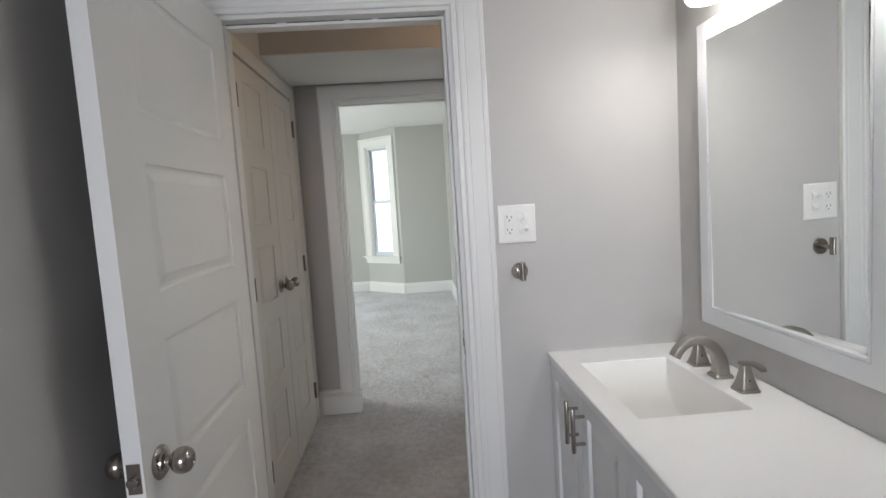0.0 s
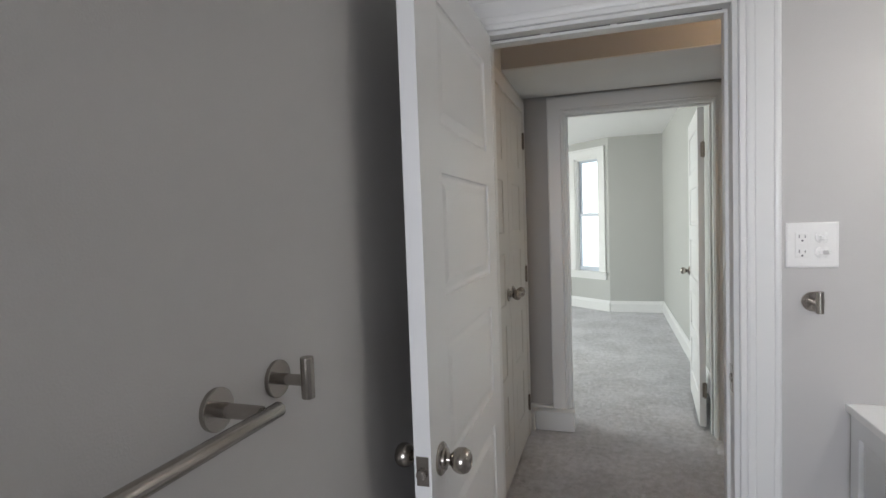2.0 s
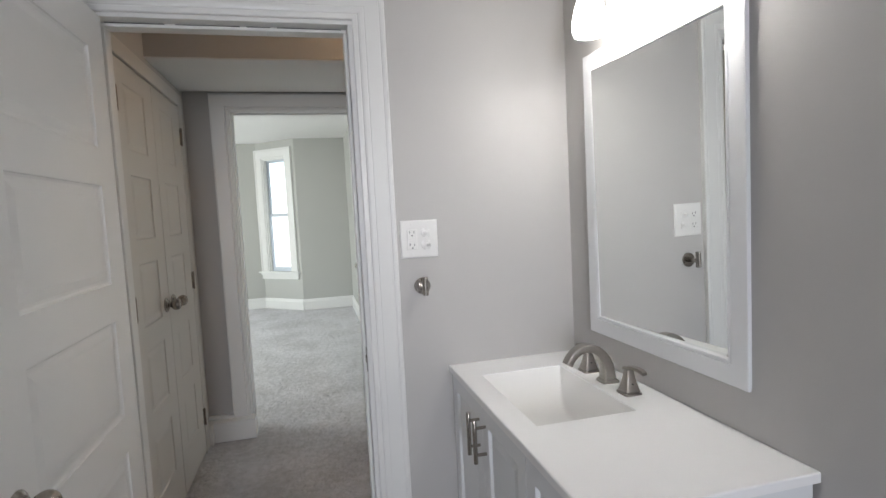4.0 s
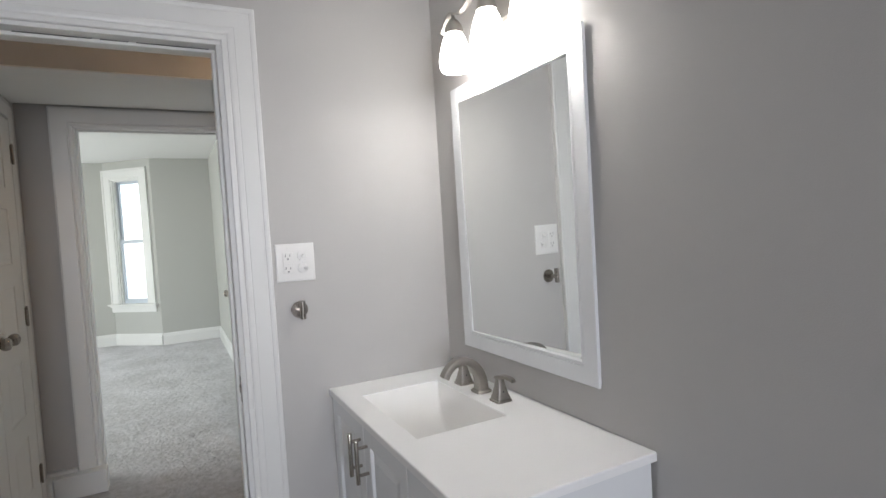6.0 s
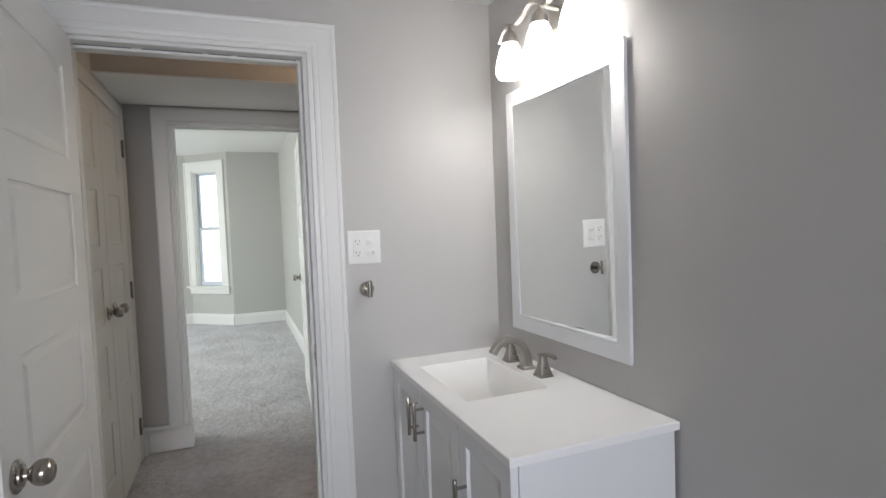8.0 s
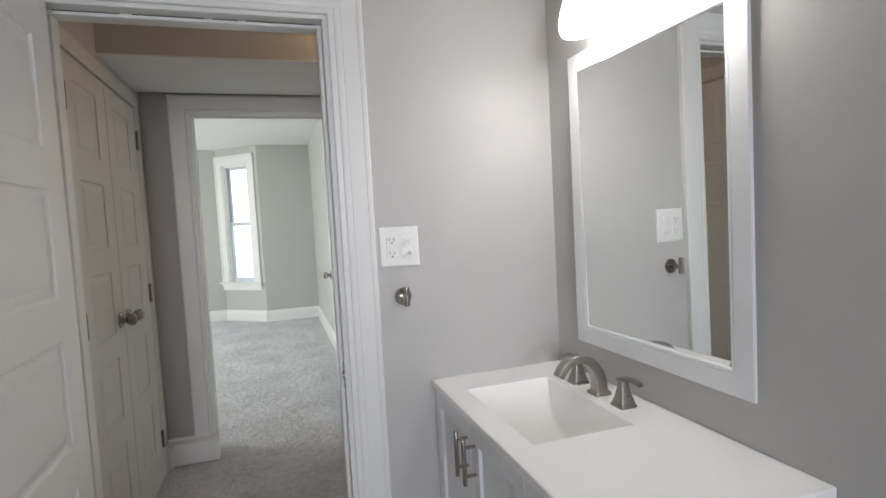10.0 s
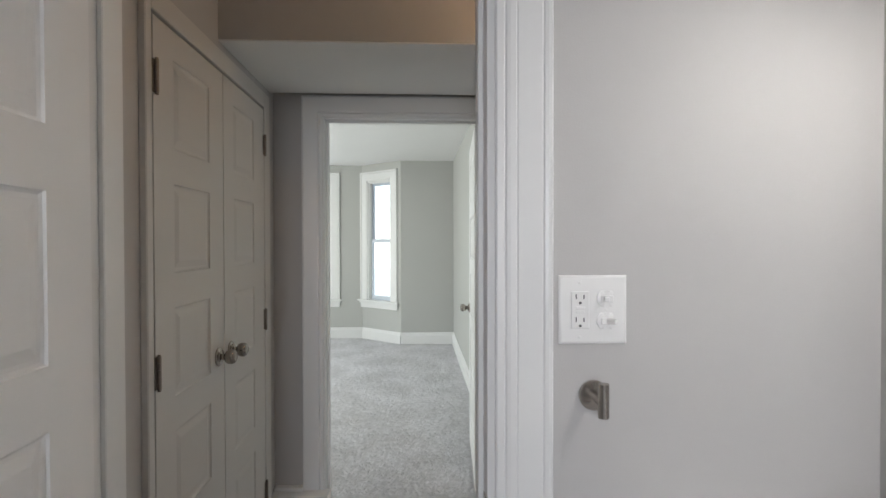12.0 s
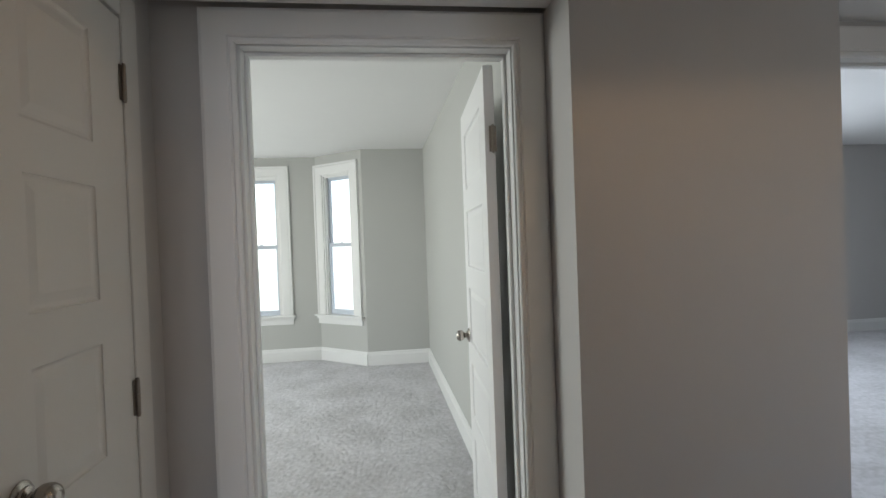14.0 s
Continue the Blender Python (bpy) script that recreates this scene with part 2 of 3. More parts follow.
wall("wall_hall_left", (HX0 - 0.12, HX0), (HY0, HY1), HZ, holes=[(2.845, 3.875, 0.0, 1.995)], along="y")
wall("wall_hall_far", (-0.67, HX1 + 0.12), (HY1, RY0), HZ, holes=[(D2[0] - T, D2[1] + T, 0, D2[2] + T), (D3[0] - T, D3[1] + T, 0, D3[2] + T)])
wall("wall_hall_pier", (0.657, 1.505), (3.860, HY1), 2.112)
wall("wall_hall_right", (HX1, HX1 + 0.12), (HY0, HY1), HZ, along="y")
part("wall_soffit", boxes((HX0, HX1, 3.369, 4.043, 2.117, HZ)), M_WALL, kind="structure")
part("wall_soffit", boxes((HX0, HX1, 4.043, HY1, 2.175, HZ)), M_WALL, kind="structure")
for span in ((HX0, 0.66, 3.372, 4.043, 2.112, 2.117), (0.66, HX1, 3.372, 3.860, 2.112, 2.117), (1.505, HX1, 3.860, HY1, 2.112, 2.117)):
    part("ceiling_soffit", boxes(span), M_CEIL, kind="structure")
part("ceiling_hall", boxes((-0.67, HX1 + 0.12, BY1, RY0, HZ, HZ + 0.1)), M_CEIL, kind="structure")
part("closet_back", boxes((-1.25, -1.2, 2.7, 4.0, 0, 2.2), (-1.2, -0.67, 2.7, 2.75, 0, 2.2), (-1.2, -0.67, 3.95, 4.0, 0, 2.2), (-1.2, -0.67, 2.75, 3.95, 2.15, 2.2)), M_WALL, kind="structure")

# front room with its bay
wall("wall_room_right", (RX1, RX1 + 0.12), (RY0, RY1 + 0.12), HZ, along="y", material=M_WALL_ROOM)
# the hole is an added, unseen opening for the room's fill lamp
wall("wall_room_left", (RX0 - 0.12, RX0), (RY0, RY1 + 0.12), HZ, along="y", holes=[(5.4, 7.2, 0.56, 2.24)], material=M_WALL_ROOM)
wall("wall_room_near", (RX0 - 0.12, -0.67), (HY1, RY0), HZ, material=M_WALL_ROOM)
BAY_A, BAY_B, BAY_C, BAY_D = (-0.045, 8.488), (-0.611, 8.988), (-2.19, 8.988), (-2.756, 8.488)
wall("wall_room_front_right", (BAY_A[0], RX1), (RY1, RY1 + 0.12), HZ, material=M_WALL_ROOM)
wall("wall_room_front_left", (RX0, BAY_D[0]), (RY1, RY1 + 0.12), HZ, material=M_WALL_ROOM)
part("ceiling_room", boxes((RX0 - 0.12, RX1 + 0.12, RY0, 9.2, HZ, HZ + 0.1)), M_CEIL, kind="structure")

# second front room
R2X0, R2X1, R2Y1 = 1.30, 7.2, 8.65
wall("wall_room2_left", (R2X0 - 0.12, R2X0), (RY0, R2Y1), HZ, along="y")
wall("wall_room2_near", (HX1 + 0.12, R2X1), (HY1, RY0), HZ)
wall("wall_room2_right", (R2X1, R2X1 + 0.12), (HY1, R2Y1 + 0.12), HZ, along="y", holes=[(5.2, 6.4, 0.6, 2.1)])
wall("wall_room2_front", (R2X0 - 0.12, R2X1), (R2Y1, R2Y1 + 0.12), HZ, holes=[(2.2, 3.6, 0.6, 2.1)])
part("ceiling_room2", boxes((R2X0 - 0.12, R2X1 + 0.12, RY0, R2Y1 + 0.12, HZ, HZ + 0.1)), M_CEIL, kind="structure")
part("ground", boxes((-60, 60, -40, 90, -3.2, -3.0)), mat("ground", (0.12, 0.13, 0.10), 0.9, vary=0.3, noise_scale=0.6), kind="structure")


def carpet():
    """A pile of small uneven tufts where one walks and looks, coarser away from there."""
    rng = np.random.default_rng(4)
    verts, faces = [], []
    def sheet(x0, x1, y0, y1, step, amp):
        nx, ny = int(round((x1 - x0) / step)) + 1, int(round((y1 - y0) / step)) + 1
        base = sum(len(v) for v in verts)
        X, Y = np.meshgrid(np.linspace(x0, x1, nx), np.linspace(y0, y1, ny))
        Z = rng.random(X.shape) * amp
        low = rng.random((ny // 9 + 3, nx // 9 + 3))
        iy, ix = np.minimum(np.arange(ny) / 9, low.shape[0] - 1.01), np.minimum(np.arange(nx) / 9, low.shape[1] - 1.01)
        fy, fx = (iy % 1)[:, None], (ix % 1)[None, :]
        a, b = iy.astype(int)[:, None], ix.astype(int)[None, :]
        Z = Z + 0.008 * (low[a, b] * (1 - fy) * (1 - fx) + low[a + 1, b] * fy * (1 - fx) + low[a, b + 1] * (1 - fy) * fx + low[a + 1, b + 1] * fy * fx) - 0.012
        clump = rng.random((ny // 2 + 3, nx // 2 + 3))
        iy, ix = np.minimum(np.arange(ny) / 2, clump.shape[0] - 1.01), np.minimum(np.arange(nx) / 2, clump.shape[1] - 1.01)
        fy, fx = (iy % 1)[:, None], (ix % 1)[None, :]
        a, b = iy.astype(int)[:, None], ix.astype(int)[None, :]
        Z = Z + 0.005 * (clump[a, b] * (1 - fy) * (1 - fx) + clump[a + 1, b] * fy * (1 - fx) + clump[a, b + 1] * (1 - fy) * fx + clump[a + 1, b + 1] * fy * fx) - 0.0035
        jit = (rng.random((2, *X.shape)) - 0.5) * step * 0.6
        jit[:, 0, :] = jit[:, -1, :] = 0
        jit[:, :, 0] = jit[:, :, -1] = 0
        Z[0] = Z[-1] = -0.004
        Z[:, 0] = Z[:, -1] = -0.004
        verts.append(np.stack([X + jit[0], Y + jit[1], Z], -1).reshape(-1, 3))
        i = (np.arange(ny - 1)[:, None] * nx + np.arange(nx - 1)[None, :]).ravel() + base
        faces.append(np.stack([i, i + 1, i + nx + 1, i + nx], -1))
    sheet(-0.67, 0.70, 2.40, 5.22, 0.006, 0.007)
    sheet(0.70, HX1, 2.40, 4.22, 0.02, 0.009)
    sheet(-1.6, 0.70, 5.2, 9.2, 0.009, 0.007)
    sheet(-1.6, -0.67, 4.22, 5.2, 0.03, 0.010)
    sheet(-3.6, -1.6, 4.22, 9.2, 0.04, 0.010)
    sheet(0.70, R2X1, 4.22, R2Y1, 0.04, 0.010)
    v, f = np.concatenate(verts), np.concatenate(faces)
    me = bpy.data.meshes.new("floor_carpet")
    me.vertices.add(len(v))
    me.vertices.foreach_set("co", v.ravel())
    me.loops.add(f.size)
    me.loops.foreach_set("vertex_index", f.ravel().astype(np.int32))
    me.polygons.add(len(f))
    me.polygons.foreach_set("loop_start", (np.arange(len(f)) * 4).astype(np.int32))
    me.update(calc_edges=True)
    me.materials.append(M_CARPET)
    tagged(new("floor_carpet", me), kind="structure")
    part("floor_base", boxes((-3.72, R2X1 + 0.12, 2.40, 9.3, -0.2, -0.014)), M_DARK, kind="structure")


carpet()


# ---- doors ----
def leaf_mesh(w, h, t, tops, panel_h, stile0, stile1, sunk=1.0):
    """A moulded five-panel door: w along x from the hinge at 0, thickness y 0..t, up z 0..h."""
    bm = bmesh.new()
    px0, px1 = stile0, w - stile1
    steps = [(a, b * sunk) for a, b in ((0, 0), (0.002, 0.0045), (0.007, 0.0075), (0.014, 0.0075), (0.034, 0.002))]
    for side in (0, 1):
        Y = lambda d: t - d if side else d
        quad = lambda a, b, c, d: bm.faces.new([bm.verts.new(p) for p in (a, b, c, d)])
        R = lambda x0, x1, z0, z1, d=0: quad((x0, Y(d), z0), (x1, Y(d), z0), (x1, Y(d), z1), (x0, Y(d), z1))
        R(0, px0, 0, h)
        R(px1, w, 0, h)
        top = h
        for tz in tops:
            R(px0, px1, tz, top)
            lo = tz - panel_h
            loops = [[(px0 + s, Y(d), lo + s), (px1 - s, Y(d), lo + s), (px1 - s, Y(d), tz - s), (px0 + s, Y(d), tz - s)] for s, d in steps]
            rows = [[bm.verts.new(p) for p in lp] for lp in loops]
            for a, b in zip(rows, rows[1:]):
                for i in range(4):
                    bm.faces.new((a[i], a[(i + 1) % 4], b[(i + 1) % 4], b[i]))
            bm.faces.new(rows[-1])
            top = lo
        R(px0, px1, 0, top)
    for a, b in (((0, 0), (0, h)), ((w, 0), (w, h))):
        bm.faces.new([bm.verts.new(p) for p in ((a[0], 0, 0), (a[0], t, 0), (b[0], t, h), (b[0], 0, h))])
    for z in (0, h):
        bm.faces.new([bm.verts.new(p) for p in ((0, 0, z), (w, 0, z), (w, t, z), (0, t, z))])
    bmesh.ops.remove_doubles(bm, verts=bm.verts[:], dist=1e-5)
    return bm


KNOB = [(0.001, 0), (0.032, 0), (0.0335, 0.002), (0.0335, 0.004), (0.030, 0.0075), (0.0235, 0.009), (0.0225, 0.013), (0.0135, 0.0145), (0.012, 0.016), (0.0115, 0.022), (0.014, 0.025), (0.020, 0.029),
        (0.0245, 0.036), (0.0262, 0.044), (0.0255, 0.052), (0.022, 0.059), (0.016, 0.0635), (0.0125, 0.0645), (0.0105, 0.0625), (0.001, 0.0625)]


def knob(parent, m, name="knob", scale=1.0):
    """A turned knob on its rose, standing off along its own z."""
    return part(name, lathe([(r * scale, z * scale) for r, z in KNOB], 28), M_NICKEL, parent, label="brushed nickel knob", smooth=True, m=m)


def hinge(parent, m, name="hinge"):
    """Two leaves and a knuckled pin, 90 mm high; the pin along z at the origin."""
    bm = boxes((-0.001, 0.001, 0.004, 0.030, -0.045, 0.045), (0.004, 0.026, -0.001, 0.001, -0.045, 0.045))
    for k in range(5):
        bm = merge(bm, lathe([(0.001, 0), (0.0062, 0), (0.0062, 0.0172), (0.001, 0.0172)], 12, pose(0, 0, -0.045 + k * 0.018)))
    bm = merge(bm, lathe([(0.001, 0), (0.005, 0), (0.004, 0.004), (0.001, 0.005)], 10, pose(0, 0, 0.045)))
    return part(name, bm, M_HINGE, parent, label="aged nickel hinge", smooth=True, m=m)


def face_hinge(parent, m, name="hinge"):
    """A hinge that shows as a narrow plate with its knuckle; the plate faces its own +x."""
    bm = boxes((-0.001, 0.002, -0.0125, 0.0125, -0.045, 0.045), bevel=0.0006)
    for k in range(5):
        bm = merge(bm, lathe([(0.001, 0), (0.0056, 0), (0.0056, 0.0172), (0.001, 0.0172)], 12, pose(0.0062, 0.0, -0.045 + k * 0.018)))
    for z, r in ((0.045, 1), (-0.050, 1)):
        bm = merge(bm, lathe([(0.001, 0), (0.0045, 0), (0.0045, 0.004), (0.001, 0.005)], 10, pose(0.0062, 0.0, z)))
    return part(name, bm, M_HINGE, parent, label="aged nickel hinge", smooth=True, m=m)


def tops_from(first, pitch, base):
    return [first - pitch * i - base for i in range(5)]


# bathroom door, open against the towel wall
door_1 = root("door_1", kind="structure")
frame_board("jamb", D1[0], D1[1], D1[2], BY1, HY0, door_1, stop=(2.385, 2.425))
part("casing", sweep_u(D1[0] - 0.010, D1[1] + 0.014, 0, D1[2] + 0.012, casing_profile(0.102), BY1), M_TRIM, door_1)
part("casing", boxes((D1[1] + 0.012, D1[1] + 0.10, HY0, HY0 + 0.018, 0, D1[2] + 0.10), (D1[0] - 0.02, D1[1] + 0.012, HY0, HY0 + 0.018, D1[2] + 0.012, D1[2] + 0.10), bevel=0.003), M_TRIM, door_1)
part("weather_seal", boxes(*((D1[0] + a, D1[0] + b, 2.3820, 2.3848, D1[2] - 0.0020, D1[2] - 0.0005) for a, b in ((0.013, 0.17), (0.20, 0.38), (0.40, 0.47), (0.49, 0.685)))), M_DARK, door_1)
leaf = part("door_leaf", leaf_mesh(0.722, 1.906, 0.035, tops_from(1.815, 0.364, 0.018), 0.264, 0.110, 0.140), M_DOOR, door_1,
            m=pose(-0.414, 2.330, 0.018, 0, -0.15, 0) @ pose(0, 0, 0, 0, 0, -89.2))
knob(leaf, pose(0.662, 0.035, 0.845, -90, 0, 0))
knob(leaf, pose(0.662, 0.0, 0.845, 90, 0, 0), scale=0.95)
part("latch_plate", merge(boxes((0.7215, 0.724, 0.005, 0.030, 0.815, 0.873)), lathe([(0.001, 0), (0.0105, 0), (0.0105, 0.007), (0.008, 0.011), (0.001, 0.012)], 18, pose(0.724, 0.0160, 0.839, 0, 90, 0))), M_NICKEL, leaf)
for hz in (0.25, 0.95, 1.68):
    hinge(door_1, pose(-0.410, 2.334, hz, 0, 0, 180))
strike = merge(boxes((0.2965, 0.2985, 2.352, 2.382, 0.825, 0.905)), lathe([(0.001, 0), (0.012, 0), (0.012, 0.003), (0.001, 0.003)], 16, pose(0.2970, 2.367, 0.865, 0, -90, 0)))
part("strike_plate", strike, M_NICKEL, door_1)

# door of the front room, open along its right wall
door_2 = root("door_2", kind="structure")
frame_board("jamb", D2[0], D2[1], D2[2], HY1, RY0, door_2, stop=(4.150, 4.184))
part("casing", sweep_u(D2[0] - 0.008, D2[1] + 0.003, 0, D2[2] + 0.002, FLAT_CASING, HY1 - 0.012), M_TRIM, door_2)
part("casing", sweep_u(D2[0] - 0.003, D2[1] + 0.003, 0, D2[2] + 0.002, FLAT_CASING, RY0, 1), M_TRIM, door_2)
leaf2 = part("door_leaf", leaf_mesh(0.790, 1.978, 0.035, tops_from(1.885, 0.36, 0.018), 0.258, 0.125, 0.125), M_DOOR, door_2, m=pose(0.520, 4.232, 0.018, 0, 0, 86.4))
knob(leaf2, pose(0.722, 0.035, 0.91, -90, 0, 0))
knob(leaf2, pose(0.722, 0.0, 0.91, 90, 0, 0))
for hz in (0.25, 1.74):
    face_hinge(door_2, pose(0.512, 4.230, hz, 0, 0, -90))

door_3 = root("door_3", kind="structure")
frame_board("jamb", D3[0], D3[1], D3[2], HY1, RY0, door_3, stop=(4.150, 4.184))
part("casing", sweep_u(D3[0] - 0.003, D3[1] + 0.003, 0, D3[2] + 0.002, FLAT_CASING, HY1), M_TRIM, door_3)

# closet doors
closet = root("door_closet", kind="structure")
CX = -0.530
# casing and leaves share the paint with the hall's shade in it
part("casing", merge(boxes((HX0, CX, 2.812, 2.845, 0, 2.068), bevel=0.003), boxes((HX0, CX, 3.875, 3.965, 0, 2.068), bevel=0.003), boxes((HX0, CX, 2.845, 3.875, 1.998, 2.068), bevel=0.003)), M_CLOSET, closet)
part("jamb", boxes((HX0 - 0.11, HX0, 2.845, 2.857, 0, 1.99), (HX0 - 0.11, HX0, 3.863, 3.875, 0, 1.99), (HX0 - 0.11, HX0 - 0.03, 2.857, 3.863, 1.985, 1.995)), M_TRIM, closet)
for side, (hy, turn, s0, s1) in enumerate(((2.852, 90, 0.115, 0.125), (3.866, -90, 0.150, 0.105))):
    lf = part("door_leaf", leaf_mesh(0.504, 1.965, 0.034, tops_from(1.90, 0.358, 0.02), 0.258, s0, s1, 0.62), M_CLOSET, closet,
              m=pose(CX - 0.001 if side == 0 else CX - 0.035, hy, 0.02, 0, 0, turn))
    knob(lf, pose(0.445, 0.0 if side == 0 else 0.034, 0.948, 90 if side == 0 else -90, 0, 0), scale=1.0)
    for hz in (1.82, 1.02, 0.225):
        face_hinge(closet, pose(CX + 0.001, hy + (0.004 if side == 0 else -0.004), hz))


# ---- baseboards ----
BASE = [(0, 0), (0.020, 0), (0.020, 0.118), (0.016, 0.122), (0.016, 0.128), (0.011, 0.134), (0.009, 0.150), (0.003, 0.158), (0, 0.158)]


def baseboard(name, a, b, profile=BASE):
    """Along a wall from a to b, standing to the left of that way."""
    (ax, ay), (bx, by) = a, b
    d = Vector((bx - ax, by - ay)).normalized()
    n = Vector((-d.y, d.x))
    bm = bmesh.new()
    rings(bm, [[(p[0] + n.x * u, p[1] + n.y * u, v) for u, v in profile] for p in (a, b)])
    return part(name, bm, M_TRIM, kind="structure")


baseboard("baseboard_room_right", (RX1, 4.25), (RX1, RY1))
baseboard("baseboard_room_front_right", (RX1, RY1), BAY_A)
baseboard("baseboard_bay_right", BAY_A, BAY_B)
baseboard("baseboard_bay_middle", BAY_B, BAY_C)
baseboard("baseboard_bay_left", BAY_C, BAY_D)
baseboard("baseboard_room_front_left", BAY_D, (RX0, RY1))
baseboard("baseboard_room2_front", (R2X1, R2Y1), (R2X0, R2Y1))
baseboard("baseboard_room2_right", (R2X1, RY0), (R2X1, R2Y1))
part("baseboard_hall_far", boxes((-0.509, -0.268, 4.000, HY1 - 0.012, 0, 0.122), (-0.547, -0.405, 4.060, HY1, 0.122, 0.140), bevel=0.003), M_TRIM, kind="structure")
part("baseboard_hall_left", boxes((HX0, -0.510, 3.965, HY1, 0, 0.122), bevel=0.002), M_TRIM, kind="structure")
part("baseboard_hall_pier", boxes((0.645, 1.520, 3.846, 3.860, 0, 0.14), (0.645, 0.657, 3.860, 4.06, 0, 0.14), bevel=0.002), M_TRIM, kind="structure")


# ---- windows ----
WIN_CASING = [(0, 0.0), (0, 0.012), (0.010, 0.014), (0.014, 0.018), (0.100, 0.020), (0.104, 0.016), (0.108, 0.026), (0.128, 0.028), (0.130, 0.0)]


def window(name, m, w, h, z0):
    """A double-hung window; x along the wall, y outwards through it, from the inside face."""
    win = root(name, m, kind="structure")
    part("casing", sweep_u(-w / 2, w / 2, z0, z0 + h, WIN_CASING, 0), M_TRIM, win)
    e = w / 2 + 0.13
    part("window_sill", merge(boxes((-e - 0.03, e + 0.03, -0.060, 0.0, z0 - 0.022, z0), bevel=0.005, seg=2), boxes((-w / 2, w / 2, 0.0, 0.10, z0 - 0.022, z0))), M_TRIM, win)
    part("apron", merge(boxes((-e - 0.010, e + 0.010, -0.036, 0, z0 - 0.048, z0 - 0.023), bevel=0.004), boxes((-e, e, -0.020, 0, z0 - 0.112, z0 - 0.049), bevel=0.003)), M_TRIM, win)
    part("jamb", boxes((-w / 2, -w / 2 + 0.018, 0.0, 0.12, z0, z0 + h), (w / 2 - 0.018, w / 2, 0.0, 0.12, z0, z0 + h), (-w / 2 + 0.018, w / 2 - 0.018, 0.0, 0.12, z0 + h - 0.018, z0 + h),
                       (-w / 2 + 0.018, -w / 2 + 0.032, 0.02, 0.045, z0, z0 + h - 0.018), (w / 2 - 0.032, w / 2 - 0.018, 0.02, 0.045, z0, z0 + h - 0.018), (-w / 2 + 0.032, w / 2 - 0.032, 0.02, 0.045, z0 + h - 0.034, z0 + h - 0.018)), M_TRIM, win)
    for s in (-1, 1):
        x = s * (w / 2 - 0.018)
        for y in (0.046, 0.076, 0.106):
            part("jamb_liner", boxes((min(x, x - s * 0.010), max(x, x - s * 0.010), y - 0.0015, y + 0.0015, z0, z0 + h - 0.018)), M_VINYL, win)
    mid = z0 + h * 0.497
    a = w / 2 - 0.019
    for low, lo, hi, y in ((True, z0 + 0.001, mid + 0.024, 0.048), (False, mid - 0.022, z0 + h - 0.019, 0.078)):
        bot, top = (0.060, 0.048) if low else (0.044, 0.048)
        sash = part("sash", boxes((-a, -a + 0.036, y, y + 0.028, lo, hi), (a - 0.036, a, y, y + 0.028, lo, hi), (-a + 0.036, a - 0.036, y, y + 0.028, lo, lo + bot),
                                  (-a + 0.036, a - 0.036, y, y + 0.028, hi - top, hi), bevel=0.0015), M_VINYL, win)
        pane = part("pane", boxes((-a + 0.034, a - 0.034, y + 0.011, y + 0.015, lo + bot - 0.002, hi - top + 0.002)), M_GLASS, sash)
        pane.visible_shadow = False
    part("sash_lock", merge(boxes((-0.022, 0.022, 0.052, 0.074, mid + 0.024, mid + 0.030), bevel=0.002), boxes((-0.005, 0.020, 0.056, 0.066, mid + 0.030, mid + 0.040), bevel=0.003)), M_VINYL, win)
    return win


def bay_wall(name, a, b, hole):
    """A wall of the bay from a to b, its inside on the left of that way, with one window."""
    length = math.hypot(b[0] - a[0], b[1] - a[1])
    yaw = math.degrees(math.atan2(b[1] - a[1], b[0] - a[0]))
    s0, s1, lo, hi = hole
    bm = pierced(0, length, 0, HZ, [hole], -0.12, 0)
    m = pose(a[0], a[1], 0, 0, 0, yaw)
    part(name, bm, M_WALL_ROOM, kind="structure", m=m)
    return m


WZ0, WH, WW = 0.563, 1.675, 0.46
for k, (a, b, mid) in enumerate(((BAY_A, BAY_B, 0.413), (BAY_B, BAY_C, 0.680), (BAY_C, BAY_D, 0.342))):
    m = bay_wall(("wall_bay_right", "wall_bay_middle", "wall_bay_left")[k], a, b, (mid - WW / 2, mid + WW / 2, WZ0 - 0.022, WZ0 + WH))
    window("window_%d" % (k + 1), m @ pose(mid, 0, 0, 0, 0, 180), WW, WH, WZ0)
    area("daylight", m @ pose(mid, -0.16, WZ0 + WH / 2, 90, 0, 0), WW + 0.30, WH + 0.30, DAY_ROOM, (0.92, 0.97, 0.97))
bath_day = area("daylight_bath", look((-0.18, BY0 - 0.05, 1.475), (0.10, 0, 1.25)), 0.58, 1.04, DAY_BATH, (0.88, 0.91, 1.0))
bath_day.data.spread = radians(75)
# added fill from the unseen left side, brightens the room and its right wall
area("fill_room_left", look((RX0 - 0.06, 6.3, 1.40), (0, 6.3, 1.2)), 1.78, 1.66, FILL_LEFT, (0.95, 1.0, 0.965))
# added fill lamp in an unseen opening, lifts the pier's right side
area("fill_hall", look((2.225, BY1 - 0.02, 1.35), (1.6, 4, 1.1)), 0.70, 1.20, FILL_HALL, (0.90, 0.94, 1.0))
area("daylight_room2", look((2.9, R2Y1 + 0.06, 1.35), (2.9, 4, 1.2)), 1.38, 1.48, DAY_SIDE, (0.80, 0.90, 1.0))

# ---- bathroom ----
# vanity cabinet and its top
VX0, VX1, VY0, VY1, VZ = 0.569, 1.035, 1.399, 2.338, 0.818
vanity = root("vanity_cabinet", pose(VX1, (VY0 + VY1) / 2, 0), "white painted bathroom vanity cabinet with three shaker doors, against the wall", "cabinet")


def local(ob, bm):
    bm.transform(Matrix.Translation(-ob.matrix_basis.translation))
    return bm


